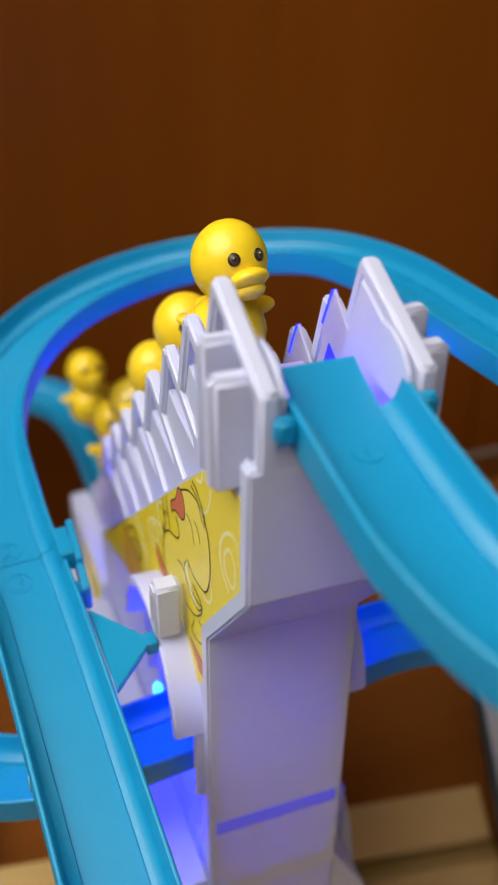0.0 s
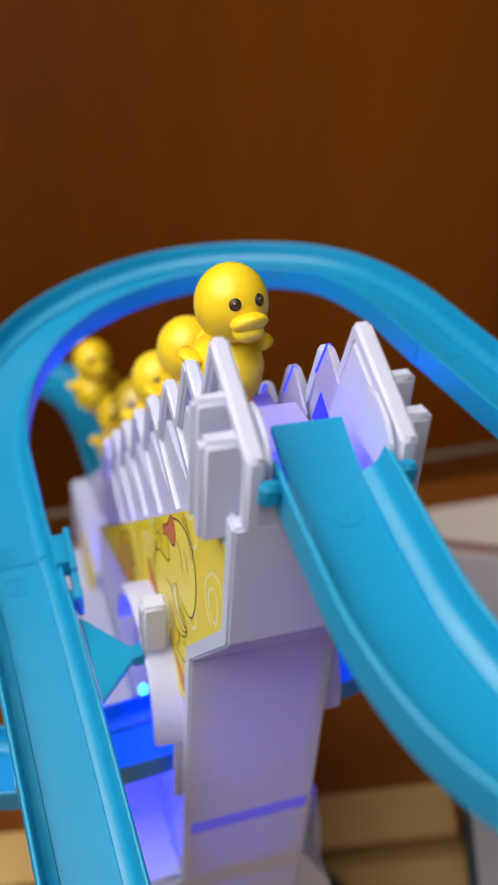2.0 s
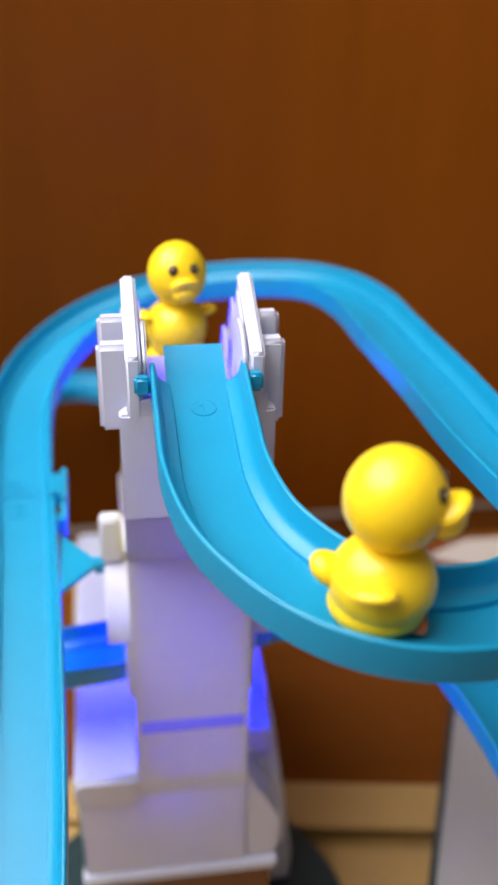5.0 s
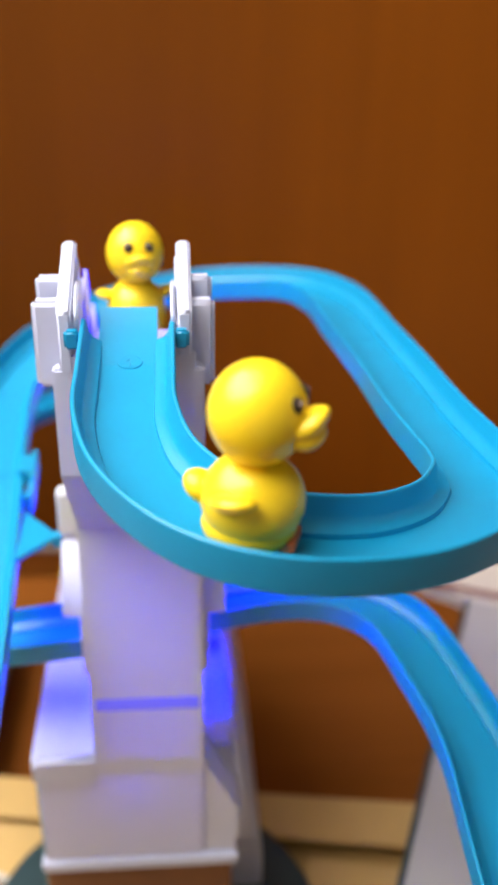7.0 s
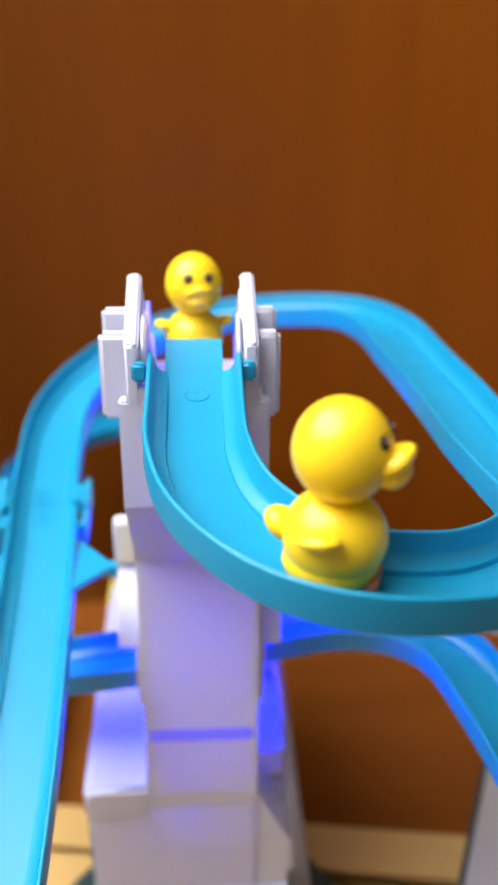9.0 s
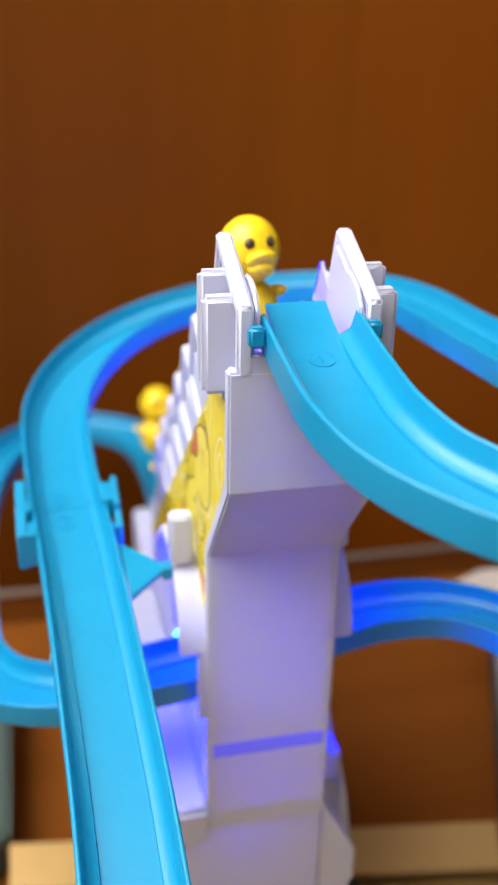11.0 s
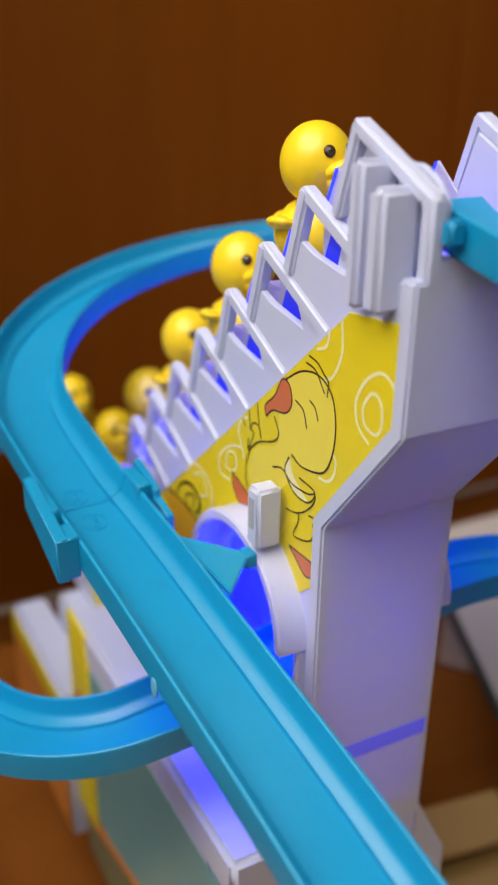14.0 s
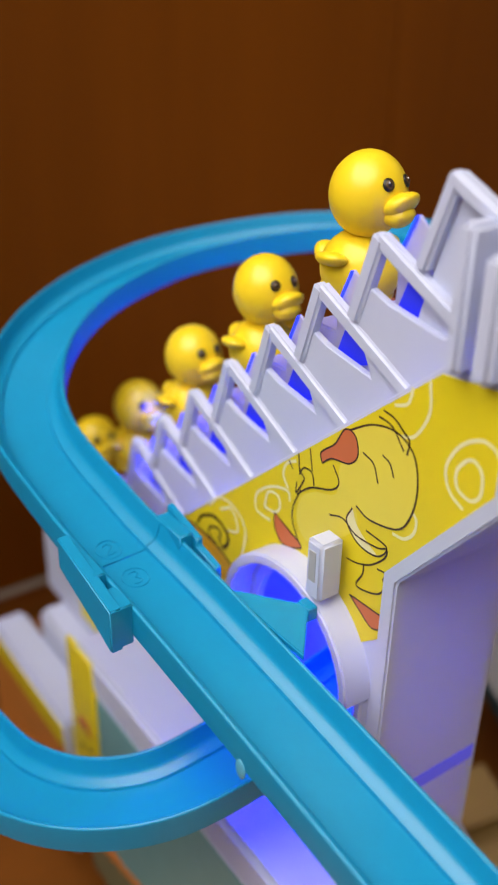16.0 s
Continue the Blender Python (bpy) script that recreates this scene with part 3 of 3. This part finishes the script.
for pts in (((0.0880, 0.1396), (0.0893, 0.1432), (0.0868, 0.1462), (0.0814, 0.151), (0.0763, 0.1594), (0.0705, 0.159), (0.0685, 0.1519), (0.0729, 0.1465), (0.0827, 0.1441)), ((0.1167, 0.102), (0.1077, 0.0991), (0.0979, 0.0953), (0.1095, 0.0898), (0.1163, 0.0947)),
            ((0.0667, 0.091), (0.0547, 0.0918), (0.0443, 0.0919), (0.0464, 0.0875), (0.0529, 0.0837), (0.0601, 0.0871))):
    ribbon("print_patch", pts, 0, STICK_RED, -0.0317, True, True, "orange printed patch")
    ribbon("print_line", pts, 0.0007, INK, -0.03174, True, label="dark printed outline")

# lit edges of the moving step plates and the bulb in the tunnel
for s in (-1, 1):
    for k in range(7):
        y, z = 0.0600 + 0.0293 * k, 0.2405 - 0.0263 * k
        a, b = sorted((s * 0.0217, s * 0.0205))
        part("step_plate", prism([(y, z), (y + 0.0075, z - 0.0150), (y + 0.0075, z - 0.036), (y - 0.016, z - 0.036), (y - 0.016, z - 0.012)], a, b, bev=0.0003), STEP, tower, "clear plastic step plate")
        a, b = sorted((s * 0.0222, s * 0.0202))
        part("led_strip", prism(bar((y + 0.0006, z - 0.0008), (y + 0.0074, z - 0.0160), 0.0011), a, b, bev=0), LED, tower, "glowing blue light strip")
        ty, tz = TIPS[k + 1]
        part("led_window", prism([(ty - 0.0105, tz - 0.0128), (ty - 0.0280, tz - 0.0228), (ty - 0.0200, tz - 0.0262), (ty - 0.0050, tz - 0.0275)], a, b, bev=0), LED_DEEP, tower, "deep blue lit window")
part("led_bulb", bevelled(box(-0.0385, -0.0345, 0.1075, 0.1125, 0.0140, 0.0215, 0), 0.0015), LED_CORE, tower, "glowing blue bulb")

# ---- tracks ----
UPPER = [(0.0004, 0.004, 0.2365), (0.0004, -0.03, 0.2310), (0.0012, -0.06, 0.2276), (0.0092, -0.091, 0.2243), (0.029, -0.1215, 0.2232), (0.054, -0.1335, 0.2215),
         (0.087, -0.1275, 0.2170), (0.114, -0.1065, 0.2115), (0.1305, -0.077, 0.2055), (0.137, -0.048, 0.1985), (0.1375, -0.015, 0.1925), (0.135, 0.03, 0.188), (0.1325, 0.085, 0.1852),
         (0.127, 0.1475, 0.183)]
BACK = [(0.127, 0.148, 0.183), (0.1214, 0.2108, 0.1802), (0.1055, 0.2585, 0.1747), (0.0718, 0.2891, 0.1673), (0.0279, 0.3053, 0.1591), (-0.0163, 0.3034, 0.1495),
        (-0.052, 0.2903, 0.1379), (-0.078, 0.2649, 0.1252), (-0.0924, 0.2247, 0.114), (-0.093, 0.167, 0.1039), (-0.0915, 0.139, 0.0995)]
WEST = [(-0.0914, 0.1383, 0.0994), (-0.0884, 0.098, 0.093), (-0.0848, 0.025, 0.081), (-0.0821, -0.05, 0.0692), (-0.0817, -0.1255, 0.0573), (-0.081, -0.21, 0.044)]
LOWER = [(0.158, -0.20, 0.022), (0.1632, -0.087, 0.028), (0.1645, -0.032, 0.0314), (0.1554, 0.0203, 0.0347), (0.1422, 0.063, 0.0372), (0.1132, 0.0879, 0.0374), (0.0733, 0.0959, 0.0351), (0.0258, 0.0903, 0.0307),
         (-0.0247, 0.0841, 0.025), (-0.071, 0.085, 0.0182), (-0.1065, 0.0926, 0.01), (-0.1341, 0.1142, 0.0029), (-0.1514, 0.1481, -0.0035), (-0.1572, 0.193, -0.0096)]
REAR = [(-0.1572, 0.193, -0.0096), (-0.1592, 0.245, -0.0154), (-0.162, 0.32, -0.020), (-0.155, 0.41, -0.024), (-0.132, 0.48, -0.027), (-0.092, 0.522, -0.030), (-0.05, 0.525, -0.032), (-0.015, 0.495, -0.034),
        (-0.002, 0.44, -0.036), (0.0, 0.352, -0.038)]
prof = channel_profile()
tracks = {}
for name, pts, label in (("slide_track", UPPER, "glossy blue plastic slide track leaving the tower's mouth"), ("curved_track", BACK, "blue plastic curved track behind the tower"),
                         ("straight_track", WEST, "blue plastic straight sloping track"), ("lower_track", LOWER, "blue plastic track through the tower's tunnel"),
                         ("return_track", REAR, "blue plastic track back to the stair foot")):
    ob = tracks[name] = thing(name, label, "toy track", "tracks")
    part("trough", channel(pts, channel_profile(0.0388) if name == "slide_track" else prof), CYAN, ob)


# mouth of the slide: tongue between the rails, tabs on the tower's front, moulded ring
ob = tracks["slide_track"]
top = [(-0.012, 0.2213), (-0.008, 0.2224), (-0.003, 0.2237), (0.004, 0.2258), (0.011, 0.2281), (0.018, 0.2307), (0.025, 0.2340)]
part("tongue", prism(top + [(y, z - 0.0022) for y, z in top[::-1]], -0.0122, 0.0122, bev=0), CYAN, ob)
for s in (-1, 1):
    a, b = sorted((s * 0.0255, s * 0.0190))
    tab = part("tab", box(a, b, -0.0062, -0.0012, 0.2265, 0.2345, 0.0012), CYAN, ob)


def stroke(bm, path, width, up):
    """A low moulded ridge along a path on a track's floor."""
    prev = None
    for i, p in enumerate(path):
        d = (path[min(i + 1, len(path) - 1)] - path[max(i - 1, 0)]).normalized()
        n = up.cross(d) * width / 2
        cur = [bm.verts.new(q) for q in (p - n - up * 0.0003, p - n * 0.6 + up * 0.00025, p + n * 0.6 + up * 0.00025, p + n - up * 0.0003)]
        if prev:
            for k in range(3):
                bm.faces.new((prev[k], prev[k + 1], cur[k + 1], cur[k]))
        prev = cur


def moulded_mark(ob, centre, ahead, r, digit=()):
    """A raised ring with a digit in it, on the floor of a track."""
    c, a = Vector(centre) + Vector((0, 0, H)), Vector(ahead).normalized()
    side = a.cross(Vector((0, 0, 1))).normalized()
    up = side.cross(a)
    bm = bmesh.new()
    stroke(bm, [c + (a * math.sin(k * math.pi / 16) + side * math.cos(k * math.pi / 16)) * r for k in range(33)], 0.0006, up)
    if digit:
        stroke(bm, [c + (side * p.x + a * p.y) * r for p in spline([(x, y, 0) for x, y in digit], 0.15)], 0.0006, up)
    bmesh.ops.recalc_face_normals(bm, faces=bm.faces)
    part("moulded_ring", bm, CYAN, ob)


def boss(ob, at, turn):
    bm = bmesh.new()
    ball(bm, (at[0], at[1], at[2] + H), (0.0008, 0.0028, 0.0042), Euler((0, 0, radians(turn))).to_quaternion(), 16, 10)
    part("moulded_boss", bm, CLEAR_PAD, ob, "clear plastic pad")


moulded_mark(ob, (0.0012, -0.0090, 0.2222), (0, -1, -0.20), 0.0048, ((0, 0.6), (0, 0), (0, -0.55), (0.15, -0.4), (0.35, -0.15)))
THREE = ((-0.4, 0.5), (0.1, 0.62), (0.35, 0.3), (0.0, 0.05), (0.4, -0.3), (0.1, -0.62), (-0.4, -0.5))
TWO = ((-0.4, 0.35), (0.0, 0.62), (0.35, 0.3), (0.0, -0.1), (-0.4, -0.55), (0.0, -0.52), (0.45, -0.5))
moulded_mark(tracks["curved_track"], (-0.0945, 0.1480, 0.0888), (0.02, 1, 0.162), 0.0055, TWO)
moulded_mark(tracks["straight_track"], (-0.0925, 0.1285, 0.0857), (0.04, 1, 0.162), 0.0055, THREE)
boss(tracks["straight_track"], (-0.1049, 0.0345, 0.0685), 0)
boss(tracks["lower_track"], (-0.1590, 0.1185, -0.0080), 32)

# clips at the joint of the west track and the bracket that holds it to the tower
ob = tracks["straight_track"]
clip = bmesh.new()
add_prism(clip, [(0.102, 0.0760), (0.102, 0.0958), (0.146, 0.1045), (0.146, 0.0900), (0.113, 0.0800)], -0.1178, -0.1125)
add_box(clip, -0.1150, -0.1078, 0.1022, 0.1160, 0.0770, 0.0957)
add_box(clip, -0.1150, -0.1095, 0.1200, 0.1458, 0.0860, 0.0998)
part("outer_clip", bevelled(clip, 0.0006), CYAN, ob)
clip = bmesh.new()
add_prism(clip, [(0.108, 0.0800), (0.108, 0.0925), (0.122, 0.0950), (0.122, 0.0985), (0.146, 0.1030), (0.146, 0.0880)], -0.0672, -0.0640)
add_box(clip, -0.0735, -0.0670, 0.1250, 0.1450, 0.0900, 0.1000)
add_box(clip, -0.0710, -0.0670, 0.1082, 0.1150, 0.0830, 0.0920)
part("inner_clip", bevelled(clip, 0.0006), CYAN, ob)
bracket = bmesh.new()
add_prism(bracket, [(-0.0675, 0.101), (-0.0480, 0.0765), (-0.0480, 0.0715), (-0.0660, 0.0510)], 0.0845, 0.0875, "z")
add_box(bracket, -0.0490, -0.0440, 0.0705, 0.0780, 0.0815, 0.0880)
part("bracket", bevelled(bracket, 0.0005), CYAN, ob)

# ---- ducks ----
def duck(at, turn=0.0):
    ob = thing("toy_duck", "glossy yellow plastic toy duck with a flat beak", "toy duck", "ducks", at=(at[0], at[1], at[2] + H))
    bm = bmesh.new()
    ball(bm, (0, 0.001, -0.0285), (0.0150, 0.0162, 0.0152))
    ball(bm, (0, 0.002, -0.037), (0.0135, 0.0150, 0.0085))
    ball(bm, (0, 0.0165, -0.027), (0.006, 0.007, 0.0045), Euler((radians(35), 0, 0)).to_quaternion())
    part("body", bm, YELLOW, ob)
    bm = bmesh.new()
    ball(bm, (0, 0, 0), (0.0146, 0.0148, 0.0160), u=32, v=20)
    part("head", bm, YELLOW, ob)
    bm = bmesh.new()
    ball(bm, (0, -0.0144, -0.0016), (0.0074, 0.0070, 0.0042), Euler((radians(-26), 0, 0)).to_quaternion())
    ball(bm, (0, -0.0138, -0.0054), (0.0062, 0.0066, 0.0044), Euler((radians(4), 0, 0)).to_quaternion())
    for v in bm.verts:
        f = max(0.0, -0.014 - v.co.y) / 0.0110
        v.co.z += 0.0050 * f * f
        v.co.x *= 1 + 0.20 * f
    part("beak", bm, YELLOW, ob)
    part("foot_slot", box(-0.0062, 0.0062, -0.0134, -0.0080, -0.0430 - H, -0.0385 - H, 0.0008), STICK_RED, ob, "orange-brown slot under the chest")
    for s in (-1, 1):
        tilt = Euler((radians(-24), 0, radians(s * 22))).to_quaternion()
        out = tilt @ Vector((0, -1, 0))
        at_eye = Vector((s * 0.0052, -0.0126, 0.0062))
        bm = bmesh.new()
        ball(bm, at_eye, (0.0024, 0.0010, 0.0025), tilt, 16, 10)
        eye = part("eye", bm, BLACK, ob, "black painted eye")
        bm = bmesh.new()
        ball(bm, at_eye + out * 0.0006, (0.0016, 0.0006, 0.0017), tilt, 14, 8)
        part("iris", bm, IRIS, eye, "brown iris")
        bm = bmesh.new()
        ball(bm, at_eye + out * 0.0010, (0.0009, 0.0004, 0.0010), tilt, 12, 8)
        part("pupil", bm, BLACK, eye)
        # highlight on the eye, painted as a tiny white ball
        bm = bmesh.new()
        ball(bm, at_eye + out * 0.0010 + Vector((-0.0004, 0, 0.0006)), (0.0003, 0.0003, 0.0003), None, 10, 8)
        part("eye_glint", bm, GLINT_WHITE, eye, "white dot painted as a glint")
        bm = bmesh.new()
        ball(bm, (s * 0.0148, 0.0035, -0.0225), (0.0058, 0.0078, 0.0028), Euler((radians(-14), radians(s * -14), radians(s * 28))).to_quaternion())
        part("wing", bm, YELLOW, ob)
    ob.rotation_euler = (0, 0, radians(turn))
    return ob


first = duck((0, 0.1090, 0.2340), 11)
for x, y, z, turn in ((0, 0.1710, 0.1785, 4), (0, 0.2320, 0.1250, 8), (0, 0.2930, 0.0710, 3), (0, 0.3540, 0.0210, 0), (-0.003, 0.4400, 0.0175, 12)):
    copy_thing(first, pose(x, y, z + H, 0, 0, turn))
copy_thing(first, pose(0.0430, -0.1270, 0.2545 + H, 0, 0, 72))
